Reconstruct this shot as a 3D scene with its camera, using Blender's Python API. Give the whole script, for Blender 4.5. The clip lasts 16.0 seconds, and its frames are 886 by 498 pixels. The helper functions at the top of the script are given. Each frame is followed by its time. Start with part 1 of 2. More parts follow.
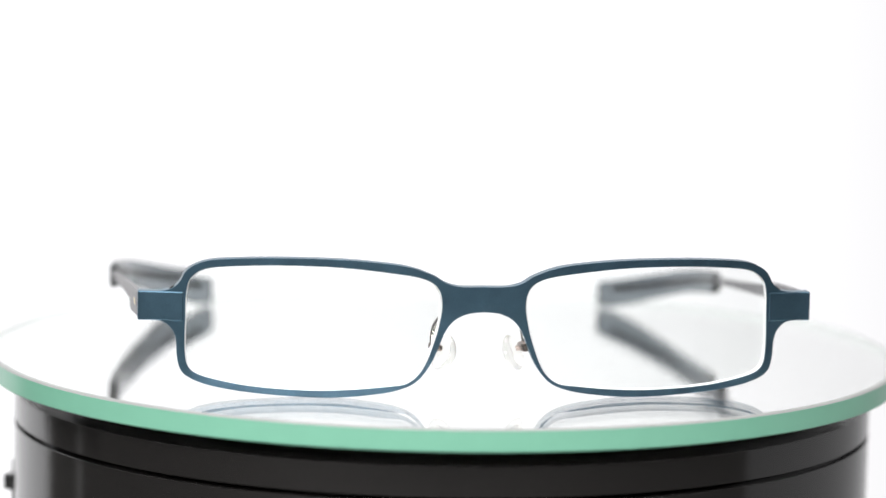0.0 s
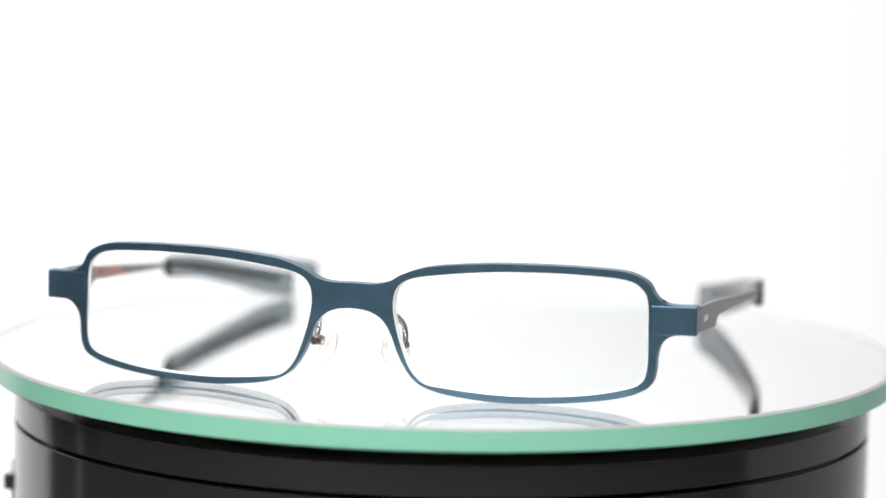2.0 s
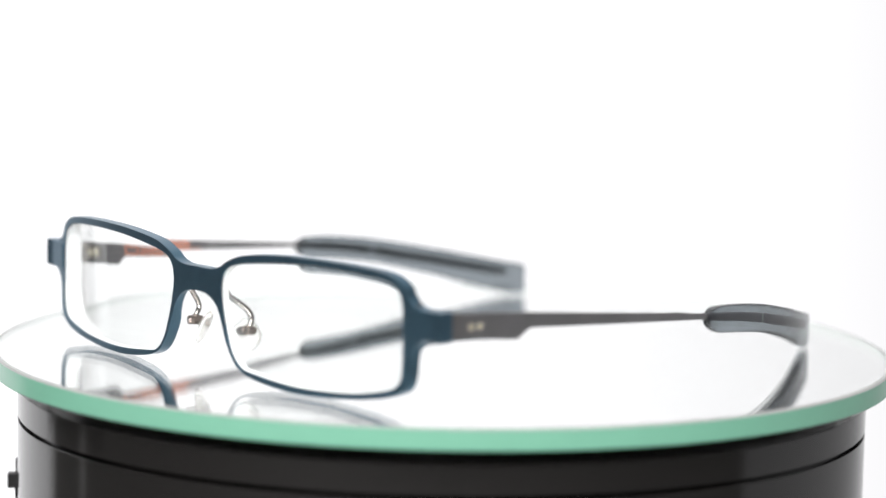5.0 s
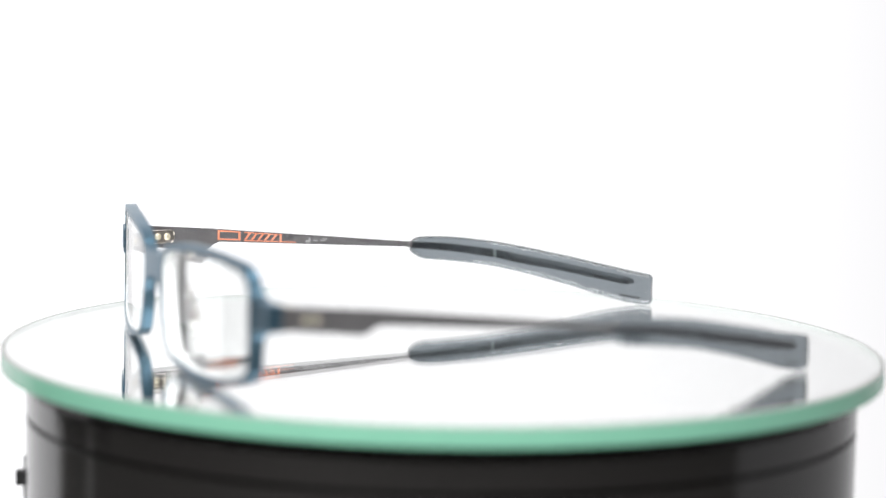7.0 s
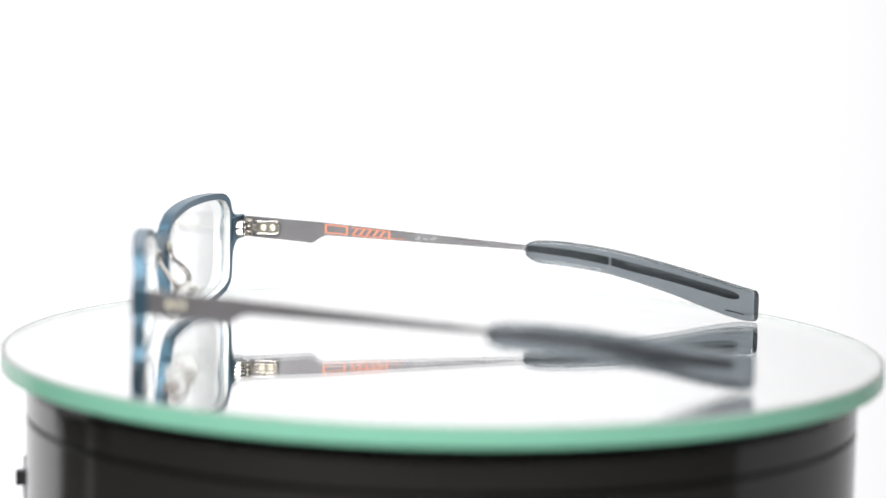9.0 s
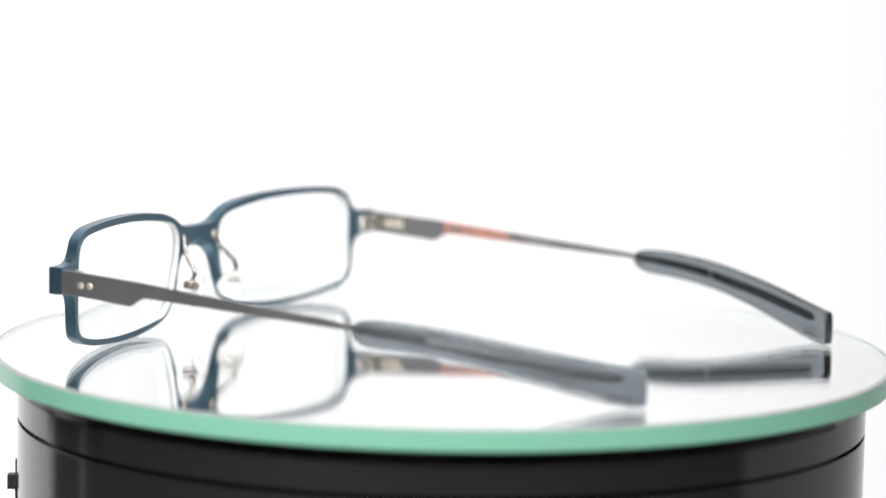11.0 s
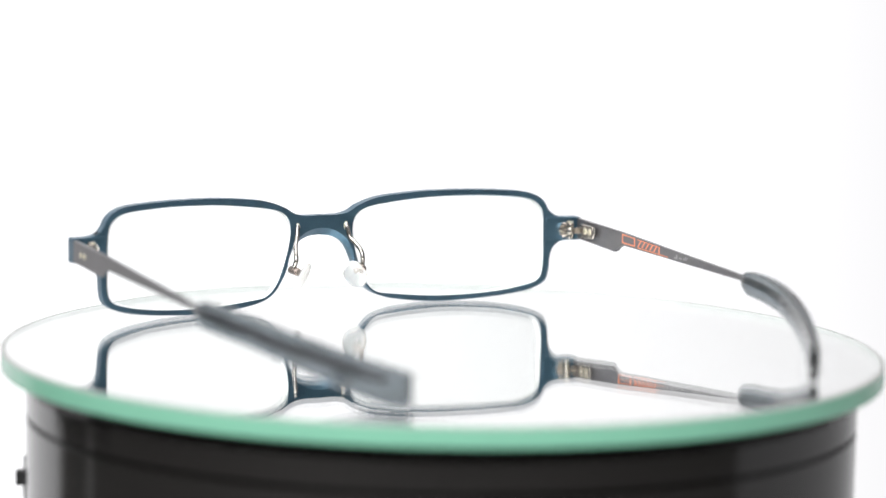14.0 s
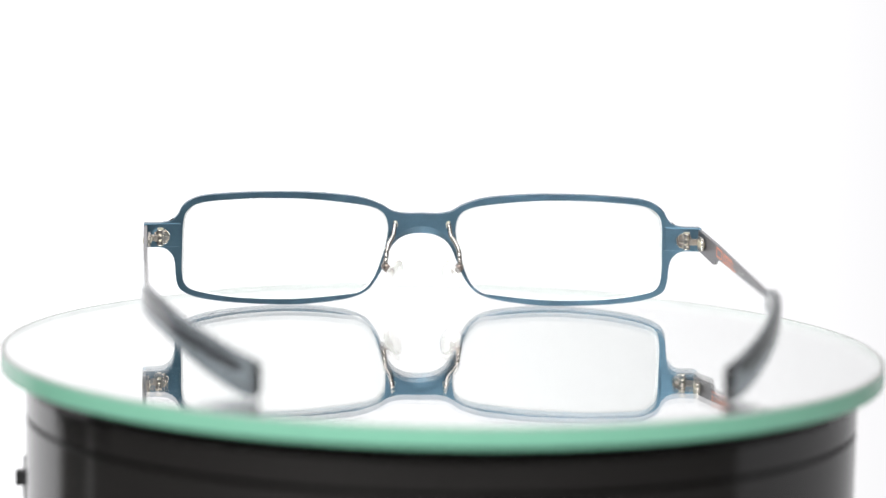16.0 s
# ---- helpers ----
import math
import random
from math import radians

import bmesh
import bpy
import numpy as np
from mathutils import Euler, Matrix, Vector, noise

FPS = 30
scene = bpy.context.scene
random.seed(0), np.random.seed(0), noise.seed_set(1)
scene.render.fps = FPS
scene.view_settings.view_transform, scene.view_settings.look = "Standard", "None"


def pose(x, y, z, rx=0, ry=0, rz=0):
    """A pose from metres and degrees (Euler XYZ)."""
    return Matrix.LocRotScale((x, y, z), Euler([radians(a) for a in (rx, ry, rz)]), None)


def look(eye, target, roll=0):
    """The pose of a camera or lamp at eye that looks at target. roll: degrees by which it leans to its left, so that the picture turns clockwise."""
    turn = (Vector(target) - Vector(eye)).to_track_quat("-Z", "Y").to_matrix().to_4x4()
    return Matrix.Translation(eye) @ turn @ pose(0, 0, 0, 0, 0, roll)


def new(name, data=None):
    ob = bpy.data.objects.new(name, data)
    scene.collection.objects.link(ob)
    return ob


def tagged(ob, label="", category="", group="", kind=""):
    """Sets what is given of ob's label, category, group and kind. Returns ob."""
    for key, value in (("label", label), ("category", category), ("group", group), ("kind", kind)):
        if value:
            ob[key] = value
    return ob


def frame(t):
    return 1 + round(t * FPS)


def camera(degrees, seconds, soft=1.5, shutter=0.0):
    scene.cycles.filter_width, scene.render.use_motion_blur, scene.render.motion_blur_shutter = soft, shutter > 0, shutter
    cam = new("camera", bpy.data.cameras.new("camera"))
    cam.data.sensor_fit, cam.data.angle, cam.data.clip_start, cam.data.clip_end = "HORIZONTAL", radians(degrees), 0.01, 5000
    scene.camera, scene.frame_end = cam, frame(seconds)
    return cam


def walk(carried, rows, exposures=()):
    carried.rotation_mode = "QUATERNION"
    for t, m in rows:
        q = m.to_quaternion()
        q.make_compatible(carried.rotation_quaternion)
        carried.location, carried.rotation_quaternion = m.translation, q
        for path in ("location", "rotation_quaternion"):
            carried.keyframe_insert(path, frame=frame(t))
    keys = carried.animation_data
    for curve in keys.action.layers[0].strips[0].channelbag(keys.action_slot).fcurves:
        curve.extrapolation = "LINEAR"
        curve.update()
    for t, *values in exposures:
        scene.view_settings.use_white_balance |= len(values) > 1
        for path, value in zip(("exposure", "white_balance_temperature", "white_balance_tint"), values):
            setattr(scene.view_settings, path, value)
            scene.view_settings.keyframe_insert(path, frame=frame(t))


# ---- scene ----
cam = camera(16.237, 16.0, soft=1.45)


def station(dist, tilt):
    """Camera pose at that distance from the middle of the turntable, looking down by tilt degrees."""
    el, ti, pa = radians(9.043), radians(tilt), radians(-0.032)
    eye = Vector((0, -dist * math.cos(el), dist * math.sin(el)))
    aim = Vector((math.sin(pa) * math.cos(ti), math.cos(pa) * math.cos(ti), -math.sin(ti)))
    return look(eye, eye + aim, 1.177)


NEAR, FAR, MID = station(0.6896, 7.250), station(0.7090, 7.255), station(0.6949, 7.234)
walk(cam, [(0, NEAR), (4.3, NEAR), (6.2, FAR), (9.3, FAR), (11.2, MID), (11.7, MID), (11.9, FAR), (16, FAR)])
cam.data.dof.use_dof = True
cam.data.dof.aperture_fstop = 7.5
# the lens is focused on a mark that is pulled through the depth of the plate
focus = new("focus_mark")
cam.data.dof.focus_object = focus

# ---- light ----
world = bpy.data.worlds.new("studio")
scene.world = world
world.use_nodes = True
world.node_tree.nodes["Background"].inputs[0].default_value = (0.9, 0.93, 1.0, 1)
world.node_tree.nodes["Background"].inputs[1].default_value = 0.25
scene.view_settings.exposure = 0.0


def softbox(name, eye, target, w, h, watts, colour=(1, 1, 1)):
    data = bpy.data.lights.new(name, "AREA")
    data.shape, data.size, data.size_y, data.energy, data.color = "RECTANGLE", w, h, watts, colour
    ob = new(name, data)
    ob.matrix_world = look(eye, target)
    return ob


softbox("overhead_softbox", (0, -0.15, 1.0), (0, 0, 0), 0.9, 0.9, 12, (1.0, 0.99, 0.98))
softbox("front_softbox", (-0.26, -1.12, 0.66), (0, 0, 0), 1.2, 0.6, 21, (1.0, 0.99, 0.98))


# ---- materials ----
def material(name, base, rough=0.5, metal=0.0, trans=0.0, ior=1.45, grain=0.0, scale=800, bump=0.0, spec=0.5):
    """Principled surface with a two-scale noise on colour and roughness, and fine relief."""
    m = bpy.data.materials.new(name)
    m.use_nodes = True
    nt = m.node_tree
    b = nt.nodes["Principled BSDF"]
    b.inputs["Base Color"].default_value = (*base, 1)
    b.inputs["Roughness"].default_value = rough
    b.inputs["Metallic"].default_value = metal
    b.inputs["Transmission Weight"].default_value = trans
    b.inputs["IOR"].default_value = ior
    b.inputs["Specular IOR Level"].default_value = spec
    if grain or bump:
        tc = nt.nodes.new("ShaderNodeTexCoord")
        fine, broad = nt.nodes.new("ShaderNodeTexNoise"), nt.nodes.new("ShaderNodeTexNoise")
        fine.inputs["Scale"].default_value, broad.inputs["Scale"].default_value = scale * 4, scale / 4
        fine.inputs["Detail"].default_value = 4
        for n in (fine, broad):
            nt.links.new(tc.outputs["Object"], n.inputs["Vector"])
        mix = nt.nodes.new("ShaderNodeMath")
        mix.operation = "ADD"
        nt.links.new(fine.outputs["Fac"], mix.inputs[0])
        nt.links.new(broad.outputs["Fac"], mix.inputs[1])
        if grain:
            ramp = nt.nodes.new("ShaderNodeMapRange")
            ramp.inputs["From Min"].default_value, ramp.inputs["From Max"].default_value = 0.6, 1.4
            ramp.inputs["To Min"].default_value, ramp.inputs["To Max"].default_value = 1 - grain, 1 + grain
            nt.links.new(mix.outputs[0], ramp.inputs["Value"])
            hsv = nt.nodes.new("ShaderNodeHueSaturation")
            hsv.inputs["Color"].default_value = (*base, 1)
            nt.links.new(ramp.outputs[0], hsv.inputs["Value"])
            nt.links.new(hsv.outputs[0], b.inputs["Base Color"])
            rr = nt.nodes.new("ShaderNodeMath")
            rr.operation = "MULTIPLY"
            rr.inputs[1].default_value = rough
            nt.links.new(ramp.outputs[0], rr.inputs[0])
            nt.links.new(rr.outputs[0], b.inputs["Roughness"])
        if bump:
            bp = nt.nodes.new("ShaderNodeBump")
            bp.inputs["Strength"].default_value, bp.inputs["Distance"].default_value = bump, 0.0001
            nt.links.new(fine.outputs["Fac"], bp.inputs["Height"])
            nt.links.new(bp.outputs[0], b.inputs["Normal"])
    return m


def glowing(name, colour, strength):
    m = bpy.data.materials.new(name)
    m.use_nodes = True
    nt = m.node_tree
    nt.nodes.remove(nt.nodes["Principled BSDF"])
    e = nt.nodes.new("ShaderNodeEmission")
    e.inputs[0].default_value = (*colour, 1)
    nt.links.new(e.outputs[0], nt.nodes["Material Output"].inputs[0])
    # light falling off across the sheet is put into its glow, dimmer towards +x
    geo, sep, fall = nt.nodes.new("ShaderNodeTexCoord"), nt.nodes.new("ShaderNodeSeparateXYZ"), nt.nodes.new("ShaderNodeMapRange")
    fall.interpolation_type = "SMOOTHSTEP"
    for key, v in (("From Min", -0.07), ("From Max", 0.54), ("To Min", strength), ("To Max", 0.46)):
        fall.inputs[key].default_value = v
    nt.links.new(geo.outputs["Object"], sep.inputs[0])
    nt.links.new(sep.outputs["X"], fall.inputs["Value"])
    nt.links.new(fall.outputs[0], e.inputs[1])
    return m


BLUE = material("blue_anodised_metal", (0.080, 0.150, 0.208), 0.35, 0.85, grain=0.13, scale=900, bump=0.12)
GUNMETAL = material("gunmetal", (0.205, 0.20, 0.208), 0.40, 0.75, grain=0.12, scale=500, bump=0.2)
HINGE = material("worn_hinge_metal", (0.34, 0.31, 0.28), 0.3, 0.9, grain=0.2, scale=900)
WIRE = material("wire_metal", (0.42, 0.40, 0.38), 0.2, 1.0, grain=0.12, scale=900)
HOLDER = material("bronzed_holder", (0.25, 0.21, 0.19), 0.25, 0.9, grain=0.15, scale=900)
STEEL = material("bright_steel", (0.72, 0.69, 0.65), 0.18, 1.0, grain=0.1, scale=900)
BRASS = material("pale_brass", (0.82, 0.76, 0.60), 0.36, 0.85, grain=0.1, scale=900)
SMOKE = material("smoky_plastic", (0.245, 0.275, 0.295), 0.13, 0.0, 1.0, 1.42, grain=0.05, scale=250)
CORE = material("dark_core", (0.085, 0.092, 0.098), 0.38, 0.8, grain=0.3, scale=300)
GLUE = material("pale_glue", (0.26, 0.28, 0.29), 0.45, 0.0, 0.3, 1.42, grain=0.2, scale=900)
CLEAR = material("clear_lens", (0.985, 1.0, 0.993), 0.0, 0.0, 1.0, 1.45)
GROUND = material("ground_plate_side", (0.36, 0.40, 0.385), 0.5, grain=0.05, scale=200)
FROST = material("frosted_lens_edge", (0.90, 0.92, 0.92), 0.4, 0.0, 0.35, 1.5, grain=0.04, scale=900)
SILICONE = material("clear_silicone", (0.93, 0.93, 0.91), 0.16, 0.0, 0.78, 1.42, grain=0.03, scale=600)
ORANGE = material("orange_print", (0.76, 0.27, 0.16), 0.5, grain=0.12, scale=900)
PALE = material("pale_grey_print", (0.36, 0.36, 0.365), 0.5, grain=0.12, scale=900)
PLATE_GLASS = material("plate_glass", (1.0, 1.0, 1.0), 0.0, 0.0, 1.0, 1.52)
MINT = material("green_glass_edge", (0.225, 0.53, 0.385), 0.22, grain=0.03, scale=60)
SILVER = material("mirror_silver", (0.97, 0.98, 0.975), 0.0, 1.0)
GREY_ARRIS = material("ground_glass_arris", (0.33, 0.34, 0.335), 0.5, grain=0.1, scale=300)
BLACK = material("gloss_black_plastic", (0.009, 0.0082, 0.008), 0.13, grain=0.1, scale=120, ior=1.6)
BLACK_MATT = material("matt_black_plastic", (0.015, 0.015, 0.016), 0.45, grain=0.15, scale=200, bump=0.2)
DESK = material("grey_laminate", (0.235, 0.23, 0.225), 0.5, grain=0.08, scale=30, bump=0.05)
PAPER = material("white_paper", (0.86, 0.86, 0.86), 0.7, grain=0.02, scale=20, bump=0.05)
ROOM = material("grey_room_paint", (0.25, 0.245, 0.24), 0.8, grain=0.05, scale=4)
GLOW_SHEET = glowing("self_glowing_backdrop", (0.99, 0.985, 1.0), 1.28)


# ---- mesh helpers (millimetres in, metres out) ----
MM = 0.001


def spline(knots, n, closed=False):
    """Smooth curve through the knots, n steps between two of them."""
    k = [Vector(a) for a in knots]
    out, count = [], len(k)
    for i in range(count if closed else count - 1):
        if closed:
            a, b, c, d = k[i - 1], k[i], k[(i + 1) % count], k[(i + 2) % count]
        else:
            a, b, c, d = k[max(i - 1, 0)], k[i], k[i + 1], k[min(i + 2, count - 1)]
        for s in range(n):
            t = s / n
            out.append(0.5 * (2 * b + (c - a) * t + (2 * a - 5 * b + 4 * c - d) * t * t + (3 * b - a - 3 * c + d) * t ** 3))
    if not closed:
        out.append(k[-1])
    return out


def finish(bm, smooth=True, sharp=35):
    bmesh.ops.recalc_face_normals(bm, faces=bm.faces)
    for f in bm.faces:
        f.smooth = smooth
    for e in bm.edges:
        if len(e.link_faces) == 2 and e.calc_face_angle(0) > radians(sharp):
            e.smooth = False


def part(name, bm, mat, parent=None, label="", bevel=0.0, sharp=35, scale=MM):
    """Links a bmesh as one mesh object under a thing or a part."""
    bmesh.ops.scale(bm, vec=(scale,) * 3, verts=bm.verts)
    finish(bm, sharp=sharp)
    me = bpy.data.meshes.new(name)
    bm.to_mesh(me)
    bm.free()
    me.materials.append(mat)
    ob = new(name, me)
    ob.parent = parent
    if label:
        tagged(ob, label)
    if bevel:
        mod = ob.modifiers.new("edge", "BEVEL")
        mod.width, mod.segments, mod.limit_method, mod.angle_limit, mod.harden_normals = bevel * MM, 3, "ANGLE", radians(35), True
    return ob


def grid_skin(rings, close_ring=True, caps=True):
    """A bmesh skin over rings of points, all of the same count."""
    bm = bmesh.new()
    rows = [[bm.verts.new(p) for p in r] for r in rings]
    n = len(rows[0])
    for a, b in zip(rows, rows[1:]):
        for i in range(n if close_ring else n - 1):
            bm.faces.new((a[i], a[(i + 1) % n], b[(i + 1) % n], b[i]))
    if caps:
        bm.faces.new(rows[0])
        bm.faces.new(rows[-1][::-1])
    return bm


def lathe(profile, n=128):
    """Turned body: (radius, height) pairs from one end of the axis to the other."""
    rings = [[(max(r, 1e-4) * math.cos(2 * math.pi * i / n), max(r, 1e-4) * math.sin(2 * math.pi * i / n), z) for i in range(n)] for r, z in profile]
    return grid_skin(rings)


def block(x0, x1, y0, y1, z0, z1):
    bm = bmesh.new()
    bmesh.ops.create_cube(bm, size=1)
    for v in bm.verts:
        v.co = ((x0 + x1) / 2 + v.co.x * (x1 - x0), (y0 + y1) / 2 + v.co.y * (y1 - y0), (z0 + z1) / 2 + v.co.z * (z1 - z0))
    return bm


def tube(points, radius, n=12, flat=1.0):
    """Round wire along points; radius may be one number or one for each point."""
    pts = [Vector(p) for p in points]
    rings, side = [], Vector((1, 0, 0))
    for i, p in enumerate(pts):
        d = (pts[min(i + 1, len(pts) - 1)] - pts[max(i - 1, 0)]).normalized()
        u = (side - d * side.dot(d)).normalized()
        w = d.cross(u)
        r = radius[i] if isinstance(radius, (list, tuple)) else radius
        rings.append([p + u * (r * flat * math.cos(a)) + w * (r * math.sin(a)) for a in (2 * math.pi * k / n for k in range(n))])
    return grid_skin(rings)


def ball(centre, radius, stretch=(1, 1, 1)):
    bm = bmesh.new()
    bmesh.ops.create_uvsphere(bm, u_segments=20, v_segments=12, radius=radius)
    for v in bm.verts:
        v.co = Vector(centre) + Vector((v.co.x * stretch[0], v.co.y * stretch[1], v.co.z * stretch[2]))
    return bm


def merge(*parts):
    """Joins small pieces of one part into one bmesh."""
    out = bmesh.new()
    for b in parts:
        me = bpy.data.meshes.new("piece")
        b.to_mesh(me)
        b.free()
        out.from_mesh(me)
        bpy.data.meshes.remove(me)
    return out


# ---- the setting ----
TABLE = -0.185


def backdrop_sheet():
    """White sweep: stands round the back of the table in a wide bow, its own glow in place of lamplight."""
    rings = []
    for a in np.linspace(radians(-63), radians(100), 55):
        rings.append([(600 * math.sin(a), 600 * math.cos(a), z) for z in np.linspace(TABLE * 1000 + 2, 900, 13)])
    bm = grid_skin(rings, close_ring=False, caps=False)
    ob = part("backdrop", bm, GLOW_SHEET)
    return tagged(ob, "seamless white studio backdrop behind the turntable, glowing by itself, dimmer to the right", "backdrop", kind="structure")


backdrop_sheet()
tagged(part("table_top", block(-1600, 1600, -1000, 790, TABLE * 1000 - 30, TABLE * 1000), DESK, bevel=3),
       "mid-grey laminate table top under the turntable", "table", kind="structure")


def flag():
    """Dark low panel on two posts at the open side of the backdrop, out of view: added for its dark reflection in the
    base.
    """
    rings = []
    for a in np.linspace(radians(-60), radians(-88), 11):
        rings.append([(r * math.sin(a), r * math.cos(a), z) for r, z in ((555, -106), (561, -106), (561, 140), (555, 140))])
    for a in (radians(-63), radians(-79)):
        foot = block(558 * math.sin(a) - 8, 558 * math.sin(a) + 8, 558 * math.cos(a) - 8, 558 * math.cos(a) + 8, TABLE * 1000, -104)
        tagged(part("panel_post", foot, PAPER), "slim white post under the added dark panel", "post", kind="structure")
    return tagged(part("added_dark_panel", grid_skin(rings), BLACK_MATT), "matt black panel beside the backdrop, added for its dark reflection in the base", "studio flag", kind="structure")


flag()


def room():
    lo, hi = TABLE * 1000 - 780, 1700
    for name, b in (("floor", (-2000, 2000, -2200, 1800, lo - 40, lo)), ("ceiling", (-2000, 2000, -2200, 1800, hi, hi + 40)),
                    ("wall_west", (-2040, -2000, -2200, 1800, lo, hi)), ("wall_east", (2000, 2040, -2200, 1800, lo, hi)),
                    ("wall_south", (-2040, 2040, -2240, -2200, lo, hi)), ("wall_north", (-2040, 2040, 1800, 1840, lo, hi))):
        tagged(part(name, block(*b), ROOM), "plain grey painted studio " + name.split("_")[0], name.split("_")[0], kind="structure")
    legs = [part("table_leg", block(x - 25, x + 25, y - 25, y + 25, lo, TABLE * 1000 - 30), PAPER) for x in (-1540, 1540) for y in (-940, 730)]
    for ob in legs:
        tagged(ob, "square white painted leg under the table top", "table leg", kind="structure")


room()


# ---- turntable ----
def turntable_base():
    root = tagged(new("turntable"), "gloss black round plastic turntable base with a fine groove", "turntable")
    root.location = (0, 0, TABLE)
    top = -4.9 - TABLE * 1000
    g = -15.0 - TABLE * 1000
    part("body", lathe([(0, 0), (93, 0), (94.2, 2), (94.3, g - 0.6), (94.2, g - 0.5), (91.6, g - 0.5), (0, g - 0.5)], 192), BLACK, root, sharp=30)
    part("turning_ring", lathe([(0, g - 0.45), (91.4, g - 0.45), (91.6, g + 0.4), (94.2, g + 0.45), (94.3, g + 0.55), (94.3, top - 3.5), (94.2, top - 3.4), (92, top - 3.4), (89, top - 3.4), (88, top - 3.0), (88, top), (0, top)], 192), BLACK, root, sharp=30)
    # small latch on the flank
    a = radians(184)
    z = -32.0 - TABLE * 1000
    latch = part("latch", merge(block(-96.6, -93.6, -1.6, 1.3, z - 0.7, z + 2.6), block(-94.9, -94.0, -0.4, 0.4, z + 2.5, z + 6.0)), BLACK_MATT, root, "small matt black latch", bevel=0.2)
    part("latch_stem", merge(tube([(-94.3, -1.6, z + 2.0), (-94.3, -4.2, z - 3.0), (-94.2, -4.8, z - 7.4)], 0.25, 8), tube([(-94.3, -8.0, z + 2.0), (-94.0, -6.8, z - 7.4)], 0.22, 8)), BLACK_MATT, latch)
    latch.rotation_euler = (0, 0, a - math.pi)
    return root


turntable_base()

R_PLATE, H_PLATE = 100.0, 4.6


def turntable_plate():
    root = tagged(new("mirror_plate"), "round glass turntable plate with mirror backing and green edge", "glass plate")
    r, h = R_PLATE, H_PLATE
    pane = part("glass", lathe([(0, -h), (r - 1.0, -h), (r - 1.0, 0), (0, 0)], 256), PLATE_GLASS, root, "clear plate glass")
    pane.visible_shadow = False
    pane.data.materials.append(GROUND)
    for f in pane.data.polygons:
        if abs(f.normal.z) < 0.5:
            f.material_index = 1
    part("mirror_backing", lathe([(0, -h + 0.15), (r - 1.2, -h + 0.15), (r - 1.2, -h + 0.3), (0, -h + 0.3)], 256), SILVER, root, "silvered mirror backing")
    ring = [(r - 0.9, -h), (r - 0.3, -h), (r, -h + 0.3), (r, -0.35), (r - 0.05, -0.3), (r - 0.35, 0), (r - 0.9, 0)]
    n = 256
    rings = [[(a * math.cos(2 * math.pi * i / n), a * math.sin(2 * math.pi * i / n), z) for i in range(n)] for a, z in ring]
    part("edge_band", grid_skin(rings + [rings[0]], caps=False), MINT, root, "pale green polished glass edge")
    arris = [(r - 1.15, 0.02), (r - 0.35, 0.02), (r + 0.02, -0.34), (r - 0.5, -0.2), (r - 0.9, 0.006), (r - 1.15, 0.006)]
    rings = [[(a * math.cos(2 * math.pi * i / n), a * math.sin(2 * math.pi * i / n), z) for i in range(n)] for a, z in arris]
    part("arris", grid_skin(rings + [rings[0]], caps=False), GREY_ARRIS, root, "grey ground rim of the glass")
    return root


plate = turntable_plate()

# ---- eyeglasses, in their own space: x across, y towards the temple tips, z up from the plate ----
DEEP = 2.7


def bow(x):
    """Front surface of the frame: a shallow curve across the face."""
    return -8.4 + 0.0019 * x * x


LENS = [(59.3, 15), (59.1, 21.2), (58.0, 23.9), (54.8, 25.7), (47, 26.4), (39.5, 26.62), (28.5, 26.38), (17.5, 25.28), (11.8, 24.2), (9.2, 22.3), (8.4, 19.2),
        (8.9, 15.2), (10.0, 11.2), (12, 6.2), (14.9, 3.3), (19, 2.5), (28.5, 1.65), (37, 1.55), (47, 2.22), (55, 3.7), (58.3, 5.3), (59.3, 8.5)]
UPPER = [(0, 22.8), (4.6, 22.8), (7.6, 23.5), (10.2, 25.0), (14.8, 26.6), (20.5, 27.4), (29, 28.0), (40, 28.1), (49, 27.8), (54.5, 27.3), (57.6, 26.2),
         (59.4, 24.7), (60.5, 22.7), (62.4, 21.2), (66.5, 20.6)]
LOWER = [(66.5, 15.0), (63.6, 14.6), (61.7, 12.9), (61.0, 10.5), (60.8, 7.5), (60.1, 5.0), (58.4, 3.5), (54.5, 2.1), (48, 1.05), (40.3, 0.4), (33, 0.15),
         (27, 0.35), (20, 1.2), (16.1, 2.15), (13.6, 3.4), (11.8, 5.3), (10.2, 7.9), (9.1, 10.5), (8.1, 13.0), (7.0, 14.9), (5.4, 16.4), (3, 17.4), (0, 17.7)]


def scooped(bm):
    """Cuts the hollow for the nose out of the back of the bridge, with a cone."""
    cone = grid_skin([[(rad * math.cos(a), y, 10.6 + rad * math.sin(a)) for a in (2 * math.pi * i / 96 for i in range(96))] for rad, y in ((5.2, -10.1), (9.9, -4.7))])
    bmesh.ops.recalc_face_normals(cone, faces=cone.faces)
    bmesh.ops.recalc_face_normals(bm, faces=bm.faces)
    pair = []
    for b in (bm, cone):
        me = bpy.data.meshes.new("blank")
        b.to_mesh(me)
        b.free()
        pair.append(new("blank", me))
    cut = pair[0].modifiers.new("cut", "BOOLEAN")
    cut.operation, cut.object, cut.solver = "DIFFERENCE", pair[1], "EXACT"
    done = bpy.data.meshes.new_from_object(pair[0].evaluated_get(bpy.context.evaluated_depsgraph_get()))
    out = bmesh.new()
    out.from_mesh(done)
    for ob in pair:
        bpy.data.objects.remove(ob)
    bpy.data.meshes.remove(done)
    return out


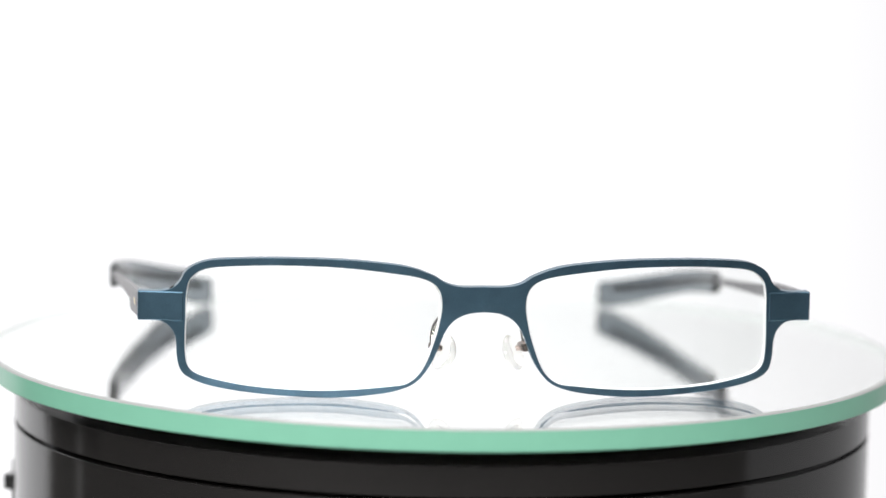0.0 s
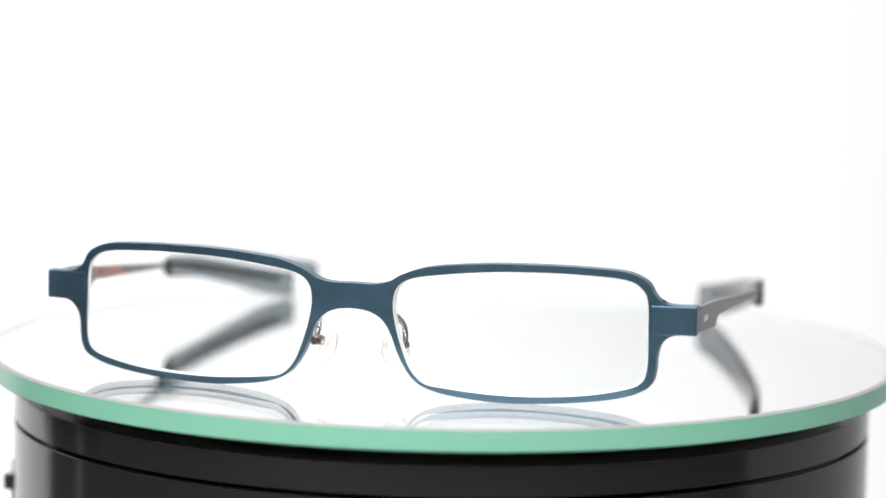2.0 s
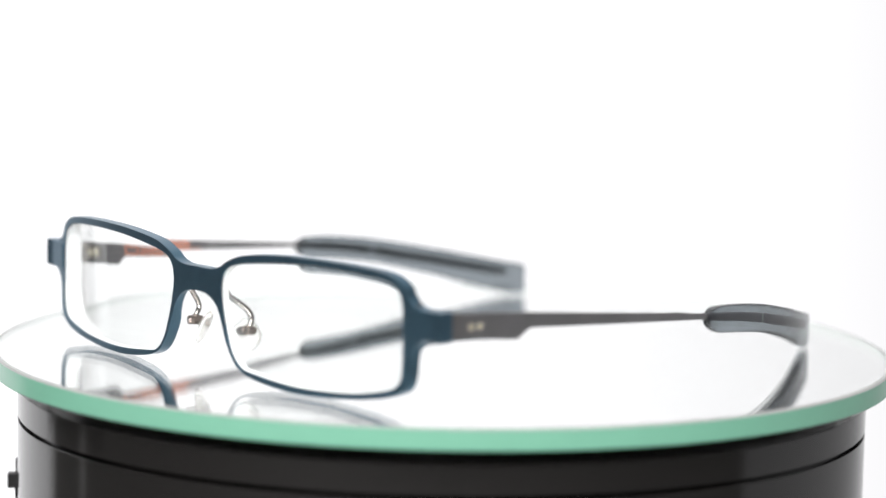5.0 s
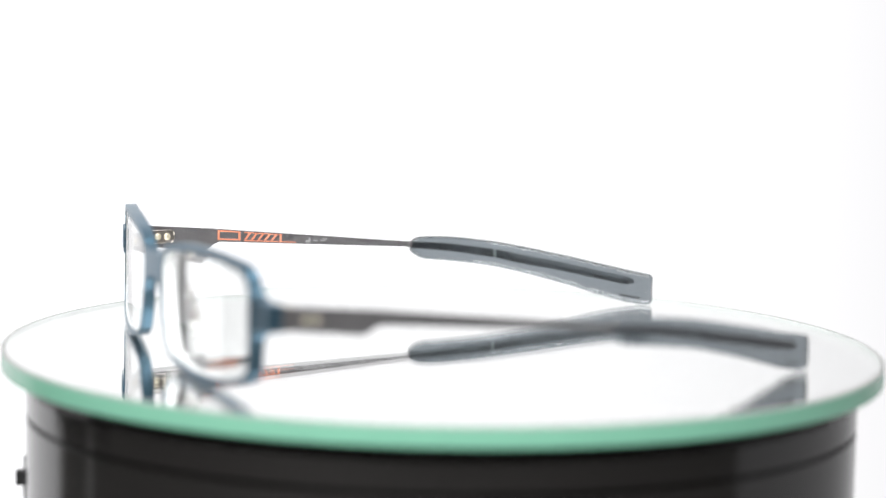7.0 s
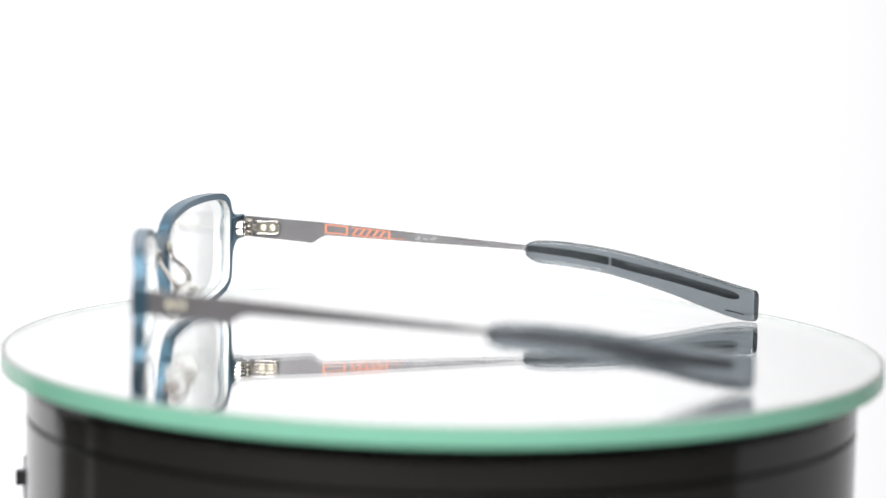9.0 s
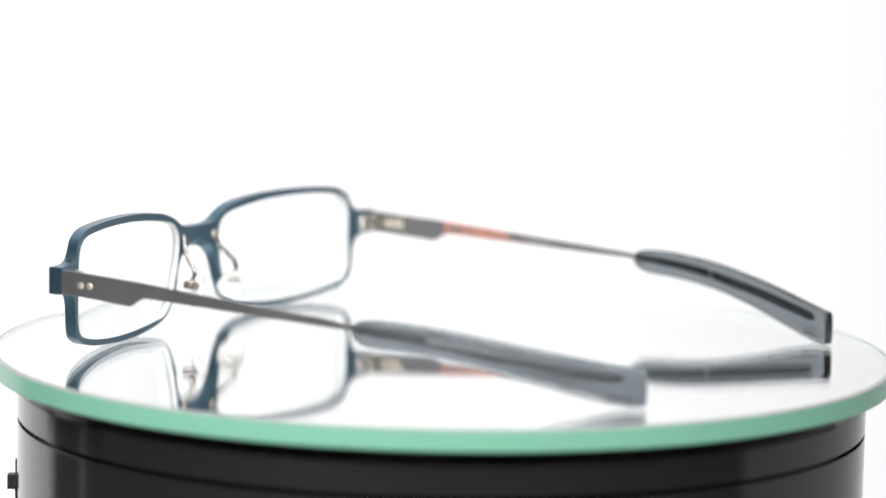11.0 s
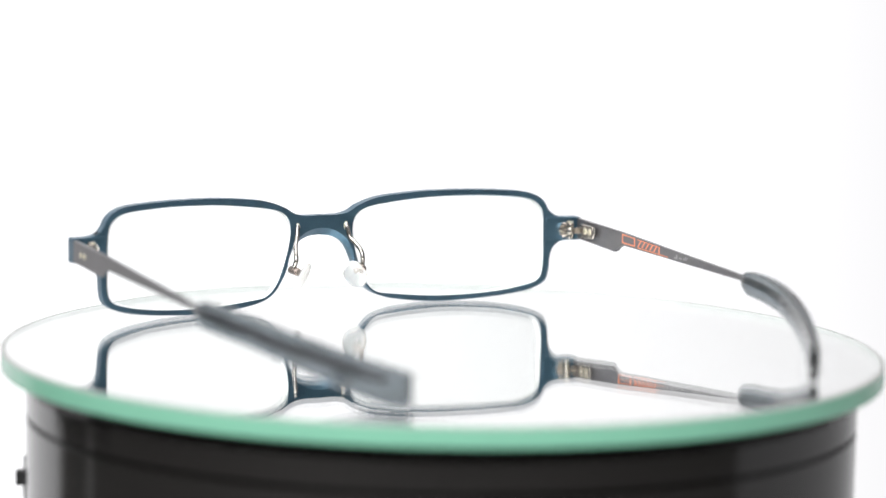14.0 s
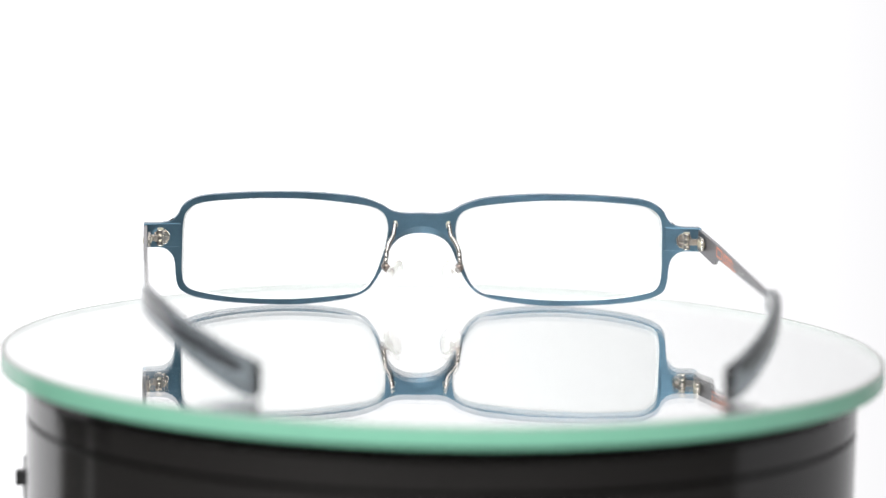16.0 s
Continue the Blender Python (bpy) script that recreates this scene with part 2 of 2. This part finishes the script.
def frame_front(root):
    half = [tuple(p) for p in spline([(*p, 0) for p in UPPER], 9)] + [tuple(p) for p in spline([(*p, 0) for p in LOWER], 9)]
    outer = [(x, z) for x, z, _ in half] + [(-x, z) for x, z, _ in half[::-1] if x > 1e-6]
    hole = [(p.x, p.y) for p in spline([(*p, 0) for p in LENS], 9, True)]
    bm = bmesh.new()
    edges = []
    for loop in (outer, hole, [(-x, z) for x, z in hole]):
        vs = [bm.verts.new((x, 0, z)) for x, z in loop]
        edges += [bm.edges.new((vs[i - 1], vs[i])) for i in range(len(vs))]
    bmesh.ops.triangle_fill(bm, use_beauty=True, use_dissolve=False, edges=edges)
    res = bmesh.ops.extrude_face_region(bm, geom=bm.faces[:])
    for v in res["geom"]:
        if isinstance(v, bmesh.types.BMVert):
            v.co.y += DEEP
    for v in bm.verts:
        v.co.y += bow(v.co.x)
    bm = scooped(bm)
    return part("frame_front", bm, BLUE, root, "satin blue anodised metal front with two rectangular rims", bevel=0.32)


def lens(root, side):
    """A clear corrective lens: its back is more hollow than its front, so that it makes things behind it smaller."""
    loop = [p for p in spline([(*p, 0) for p in LENS], 4, True)]
    cx, cz = 34.0, 14.2
    bm = bmesh.new()
    sides = []
    for y0, hollow in ((0.6, 0.0), (1.4, 0.0020)):
        rows = []
        for s in (0.989, 0.94, 0.87, 0.8, 0.72, 0.64, 0.56, 0.48, 0.4, 0.32, 0.24, 0.16, 0.08, 0.02):
            spots = [(cx + (p.x - cx) * s, cz + (p.y - cz) * s) for p in loop]
            rows.append([bm.verts.new((side * x, y0 + bow(x) + hollow * ((x - cx) ** 2 + (z - cz) ** 2), z)) for x, z in spots])
        n = len(loop)
        for a, b in zip(rows, rows[1:]):
            for i in range(n):
                bm.faces.new((a[i], a[(i + 1) % n], b[(i + 1) % n], b[i]))
        bm.faces.new(rows[-1])
        sides.append(rows[0])
    a, b = sides
    for i in range(len(a)):
        bm.faces.new((a[i], a[(i + 1) % len(a)], b[(i + 1) % len(a)], b[i]))
    ob = part("lens", bm, CLEAR, root, "clear spectacle lens")
    ob.visible_shadow = False
    ob.data.materials.append(FROST)
    for f in ob.data.polygons:
        if abs(f.normal.y) < 0.5:
            f.material_index = 1
    # ground edge of the lens, held in the rim
    rings = [[(side * (cx + (p.x - cx) * k), y + bow(cx + (p.x - cx) * k), cz + (p.y - cz) * k) for p in loop]
             for k, y in ((0.999, 0.3), (0.990, 0.5), (0.990, 2.3), (0.999, 2.5), (0.999, 0.3))]
    part("lens_edge", grid_skin(rings, caps=False), FROST, ob, "frosted ground lens edge")
    return ob


def end_piece(root, side):
    """Solid block that carries the hinge, standing a little proud of the rim."""
    rings = []
    for x in np.linspace(59.7, 68.7, 7):
        y0 = bow(min(x, 66.5)) - 0.35
        y1 = bow(59.7) + DEEP + 0.35 + (x - 59.7) * 0.2
        rings.append([(side * x, y0, 14.9), (side * x, y1, 14.9), (side * x, y1, 20.8), (side * x, y0, 20.8)])
    ob = part("end_piece", grid_skin(rings), BLUE, root, "square blue end block beside the rim", bevel=0.3)
    # countersunk screws where the block meets the rim
    for z, up in ((21.5, 1), (14.0, -1)):
        hole = lathe([(0.62, -0.1), (0.62, 0.06), (0.42, 0.1), (0.3, -0.02), (0.0, -0.02)], 20)
        turn = Euler((0, side * radians(38) * up + (0 if up > 0 else math.pi), 0)).to_matrix()
        for v in hole.verts:
            v.co = turn @ v.co + Vector((side * 62.0, bow(62) + 1.45, z))
        part("screw_hole", hole, BLACK_MATT, ob, "small dark countersunk screw")
    return ob


def arm_x(y):
    return 68.25 + 1.5 * max(0.0, y) / 73


def lean(y):
    """Both arms swing a little to one side, as those of worn eyeglasses do."""
    return -0.0215 * max(0.0, y - 4)


def temple(root, side):
    """Flat metal arm, deep at the hinge, stepping down to a slim bar."""
    top = [(3.15, 20.4), (22, 19.2), (45, 17.2), (73.5, 14.75)]
    low = [(73.5, 13.5), (45, 14.9), (23.8, 15.95), (22.3, 15.3), (20.9, 14.2), (20.0, 13.95), (12, 14.65), (3.15, 15.3)]
    prof = []
    for pts in (top, low):
        for a, b in zip(pts, pts[1:]):
            k = max(1, int(abs(b[0] - a[0]) / 4))
            prof += [(a[0] + (b[0] - a[0]) * i / k, a[1] + (b[1] - a[1]) * i / k) for i in range(k)]
        prof.append(pts[-1])
    bm = bmesh.new()
    f = bm.faces.new([bm.verts.new((0, y, z)) for y, z in prof])
    bmesh.ops.triangulate(bm, faces=[f])
    res = bmesh.ops.extrude_face_region(bm, geom=bm.faces[:])
    for v in res["geom"]:
        if isinstance(v, bmesh.types.BMVert):
            v.co.x = 0.85
    for v in bm.verts:
        v.co.x = side * (arm_x(v.co.y) - 0.42 + v.co.x) + lean(v.co.y)
    arm = part("temple", bm, GUNMETAL, root, "satin gunmetal temple arm stepping down to a slim bar", bevel=0.12)
    # rivets right through the arm
    for y in (7.9, 10.2):
        for x in (arm_x(y) - 0.45, arm_x(y) + 0.43):
            part("rivet", ball((side * x + lean(y), y, 17.4), 0.85, (0.22, 1, 0.85)), BRASS, arm, "pale metal rivet")
    if side < 0:
        marking(arm)
    return arm


def marking(arm):
    """Orange emblem and small grey line on the inner face, as plain shapes."""
    def strip(y0, y1, lo, hi, slant=0.0):
        """Bar from y0 to y1; lo and hi are shares of the arm's height there."""
        def edge(y, s):
            zt = np.interp(y, (22, 45, 73.5), (19.2, 17.2, 14.75))
            zb = np.interp(y, (20, 45, 73.5), (16.15, 14.9, 13.5))
            return zb + (zt - zb) * s
        bm = bmesh.new()
        xs = lambda y: -(arm_x(y) - 0.42 - 0.03) + lean(y)
        fr = [(y0, lo), (y1, lo), (y1 + slant, hi), (y0 + slant, hi)]
        vs = [bm.verts.new((xs(y), y, edge(y, s))) for y, s in fr]
        f = bm.faces.new(vs)
        r = bmesh.ops.extrude_face_region(bm, geom=[f])
        for v in r["geom"]:
            if isinstance(v, bmesh.types.BMVert):
                v.co.x -= 0.06
        return bm
    bars = [strip(23.4, 29.2, 0.82, 0.92), strip(23.4, 29.2, 0.16, 0.26), strip(23.4, 23.9, 0.26, 0.82), strip(28.7, 29.2, 0.26, 0.82)]
    bars += [strip(y, y + 0.55, 0.26, 0.9, 1.3) for y in (30.2, 31.9, 33.6, 35.3, 37.0)] + [strip(39.3, 39.8, 0.2, 0.9), strip(30.2, 39.3, 0.82, 0.9), strip(30.2, 43.4, 0.12, 0.2)]
    part("emblem", merge(*bars), ORANGE, arm, "orange printed emblem")
    small = [strip(46.0, 47.2, 0.25, 0.4), strip(46.8, 47.3, 0.3, 0.7), strip(48.0, 49.2, 0.35, 0.5), strip(49.8, 51.2, 0.4, 0.55), strip(50.4, 51.6, 0.6, 0.75)]
    part("printed_line", merge(*small), PALE, arm, "pale grey small print")


SLEEVE = [(73.8, 14.75, 12.3), (75.0, 15.55, 11.3), (77.5, 16.0, 10.35), (84.5, 15.85, 9.75), (96, 14.6, 8.3), (110, 12.0, 4.95), (118, 10.3, 2.6), (125, 8.8, 0.75),
          (129, 8.05, 0.15), (131.2, 7.6, 0.3)]


def sleeve_x(y):
    u = max(0.0, (y - 74) / 57)
    return 69.8 - 21 * u ** 1.85


def temple_sleeve(root, side):
    """Translucent grip that bends inwards and down to the plate, with the arm's dark end inside."""
    line = spline([(a, b, c) for a, b, c in SLEEVE], 4)
    reach = 0.957 if side > 0 else 1.0
    rings = []
    for i, p in enumerate(line):
        y, zt, zb = p
        shift = (1 - reach) * (y - SLEEVE[0][0])
        slope = -21 * 1.85 * max(0.0, (y - 74) / 57) ** 0.85 / 57
        across = Vector((1, -slope, 0)).normalized()
        c = Vector((sleeve_x(y), y, (zt + zb) / 2))
        hz = (zt - zb) / 2
        hx = 1.2 * min(1.0, 0.6 + (y - 73.8) / 5.0)
        k = 1.0 if i < len(line) - 1 else 0.86
        ring = []
        for j in range(28):
            a = 2 * math.pi * j / 28
            sx, sz = math.copysign(abs(math.cos(a)) ** 0.32, math.cos(a)), math.copysign(abs(math.sin(a)) ** 0.42, math.sin(a))
            v = c + across * (hx * sx * k) + Vector((0, 0, hz * sz * k))
            ring.append((side * v.x + lean(v.y), v.y - shift, v.z))
        rings.append(ring)
    ob = part("sleeve", grid_skin(rings), SMOKE, root, "translucent smoky grey plastic temple sleeve", sharp=50)
    ob.visible_shadow = False
    ys, tops, lows = zip(*SLEEVE)

    def inlay(y0, y1, thick, tall, n=18):
        """Flat strip that lies along the middle of the sleeve, rounded at its far end."""
        rings = []
        for y in np.linspace(y0, y1, n):
            zt, zb = np.interp(y, ys, tops), np.interp(y, ys, lows)
            c = zb + (zt - zb) * np.interp(y, (74, 84, 100, 127), (0.62, 0.56, 0.52, 0.68))
            h = tall * np.interp(y, (74, 80, 100, 125, 126.6, 127.2), (0.75, 0.9, 1.1, 1.05, 0.85, 0.45))
            rings.append([(side * (sleeve_x(y) + dx * thick) + lean(y), SLEEVE[0][0] + reach * (y - SLEEVE[0][0]), c + dz * h) for dx, dz in
                          ((-0.4, -0.8), (-0.25, -1), (0.25, -1), (0.4, -0.8), (0.4, 0.8), (0.25, 1), (-0.25, 1), (-0.4, 0.8))])
        return grid_skin(rings)

    part("arm_end", merge(inlay(74.2, 94.7, 1, 1), inlay(95.4, 127.2, 1, 1, 24)), CORE if side < 0 else GUNMETAL, ob, "dark metal arm end inside the sleeve")
    part("glue_spot", inlay(94.6, 95.5, 0.9, 0.8, 4), GLUE, ob, "pale glue spot in the sleeve")
    part("mould_mark", tube([(side * (sleeve_x(y) - 1.15) + lean(y), SLEEVE[0][0] + reach * (y - SLEEVE[0][0]), z) for y, z in ((123.8, 2.4), (128.4, 1.75))], 0.16, 8), BLACK_MATT, ob, "short dark moulded mark")
    part("collar", tube([(side * 69.7 + lean(73), 72.9, 14.1), (side * 69.75 + lean(74), 74.2, 13.95)], 0.8, 16, 0.7), GUNMETAL, ob, "thin metal collar", bevel=0.1)
    return ob


def hinge(root, side):
    """Barrel hinge let into the end block, its rounded leaf riveted to the inner face of the arm."""
    x, y, zc = 64.7, 4.9, 17.65

    def upright(outline, x0, x1):
        """Plate in the plane of the arm, between two distances from the middle."""
        return grid_skin([[(side * xx, yy, zz) for yy, zz in outline] for xx in (x0, x1)])

    def stadium(y0, y1, half, n=10):
        """Plate outline with a rounded far end."""
        turn = [math.pi * (i / n - 0.5) for i in range(n + 1)]
        return [(y0, zc - half)] + [(y1 - half * 0.7 + half * 0.7 * math.cos(a), zc + half * math.sin(a)) for a in turn] + [(y0, zc + half)]

    leaf = merge(upright(stadium(6.3, 12.3, 1.55), 67.75, 67.2), block(side * 67.6, side * 65.3, 5.3, 6.4, zc - 0.75, zc + 0.75))
    ob = part("hinge", leaf, HINGE, root, "small worn metal hinge leaf", bevel=0.12)
    rim = stadium(6.3, 12.3, 1.55)
    part("leaf_rim", tube([(side * 67.2, yy, zz) for yy, zz in rim], 0.13, 8), STEEL, ob, "bright edge of the leaf")
    # round socket let into the back of the block
    cup = lathe([(0.0, 0.0), (1.5, 0.0), (1.75, 0.25), (1.95, 0.3), (2.0, 0.1), (2.0, -1.6), (0.0, -1.6)], 32)
    for v in cup.verts:
        v.co = Vector((side * (x - 0.35) + v.co.x, 3.2 + v.co.z, zc - v.co.y))
    part("socket", cup, STEEL, ob, "round bright socket")
    for i in range(3):
        z = zc - 1.95 + i * 1.35
        part("knuckle", tube([(side * x, y, z), (side * x, y, z + 1.15)], 1.0 if i % 2 else 0.9, 20), STEEL, ob, bevel=0.15)
    part("screw", merge(tube([(side * x, y, zc - 2.1), (side * x, y, zc + 2.1)], 0.5, 14), tube([(side * x, y, zc + 2.0), (side * x, y, zc + 2.3)], 0.8, 16)), BRASS, ob, "brassy hinge screw")
    for z in (zc - 1.6, zc - 0.3, zc + 1.0):
        part("prong", block(side * (x - 0.55), side * (x + 0.55), 2.6, 4.6, z, z + 0.6), STEEL, ob, bevel=0.15)
    for yy in (8.1, 10.4):
        part("rivet_head", ball((side * 67.15, yy, zc), 0.85, (0.4, 1, 1)), BRASS, ob, "pale rivet head")
    return ob


def nose_pad(root, side):
    """Bent wire arm with a small box that holds a clear pad."""
    path = spline([(6.6, -5.2, 20.4), (6.7, -4.3, 20.2), (6.9, -3.9, 18.8), (7.3, -3.4, 17.2), (8.3, -1.9, 15.6), (8.9, -0.4, 14.0), (9.1, 0.2, 12.4), (9.3, -0.3, 11.0), (9.2, -0.8, 10.2)], 5)
    path = [p + Vector((0, -1.2, 0)) for p in path]
    ob = part("nose_pad_arm", tube([(side * p.x, p.y, p.z) for p in path], 0.58, 12), WIRE, root, "bent steel nose pad arm")
    part("solder_foot", ball((side * 6.6, -5.6, 20.0), 0.8, (0.8, 0.7, 1.3)), BRASS, ob)
    part("pad_box", merge(ball((side * 9.2, -2.0, 10.0), 1.05, (1.0, 0.9, 1.0)), tube([(side * 9.3, -3.8, 9.9), (side * 9.2, -3.5, 9.9), (side * 8.9, -0.5, 9.7), (side * 8.8, -0.2, 9.7)], [0.75, 1.0, 1.0, 0.75], 16), tube([(side * 9.2, -2.0, 9.9), (side * 7.6, -1.8, 9.3)], 0.6, 12)), HOLDER, ob, "bar-shaped bronze metal pad holder")
    # pad: a lens-shaped drop, leaning with the nose
    bm = ball((0, 0, 0), 1.0)
    turn = Euler((0, side * radians(-24), side * radians(-40))).to_matrix()
    for v in bm.verts:
        s = Vector((v.co.x * 1.15, v.co.y * 3.3, v.co.z * 3.8))
        if s.z > 0:
            s.y *= 1 - 0.25 * s.z / 3.9
        v.co = turn @ s + Vector((side * 7.1, -1.1, 8.4))
    pad = part("nose_pad", bm, SILICONE, ob, "clear soft silicone nose pad")
    pad.visible_shadow = False
    return ob


def eyeglasses():
    root = tagged(new("eyeglasses"), "blue metal rectangular eyeglasses with open grey temples on the mirror plate", "eyeglasses")
    frame_front(root)
    for side in (-1, 1):
        lens(root, side)
        end_piece(root, side)
        temple(root, side)
        temple_sleeve(root, side)
        hinge(root, side)
        nose_pad(root, side)
    return root


glasses = eyeglasses()


FOCUS = [(0, -0.062), (4.3, -0.062), (6.2, 0.052), (9.3, 0.052), (11.2, -0.016), (11.7, -0.016), (11.9, 0.052), (16, 0.052)]


# ---- movement: the plate turns evenly, the eyeglasses ride on it ----
def motions():
    seat = pose(0.00190, -0.05924, 0.0, 0, 0, 2.639)
    rows = [(t, pose(0, 0, 0, 0, 0, 4.9955 - 11.362 * t)) for t in np.arange(0, 16.01, 0.5)]
    walk(plate, rows)
    walk(glasses, [(t, m @ seat) for t, m in rows])
    walk(focus, [(t, pose(0, y, 0.015)) for t, y in FOCUS])


motions()
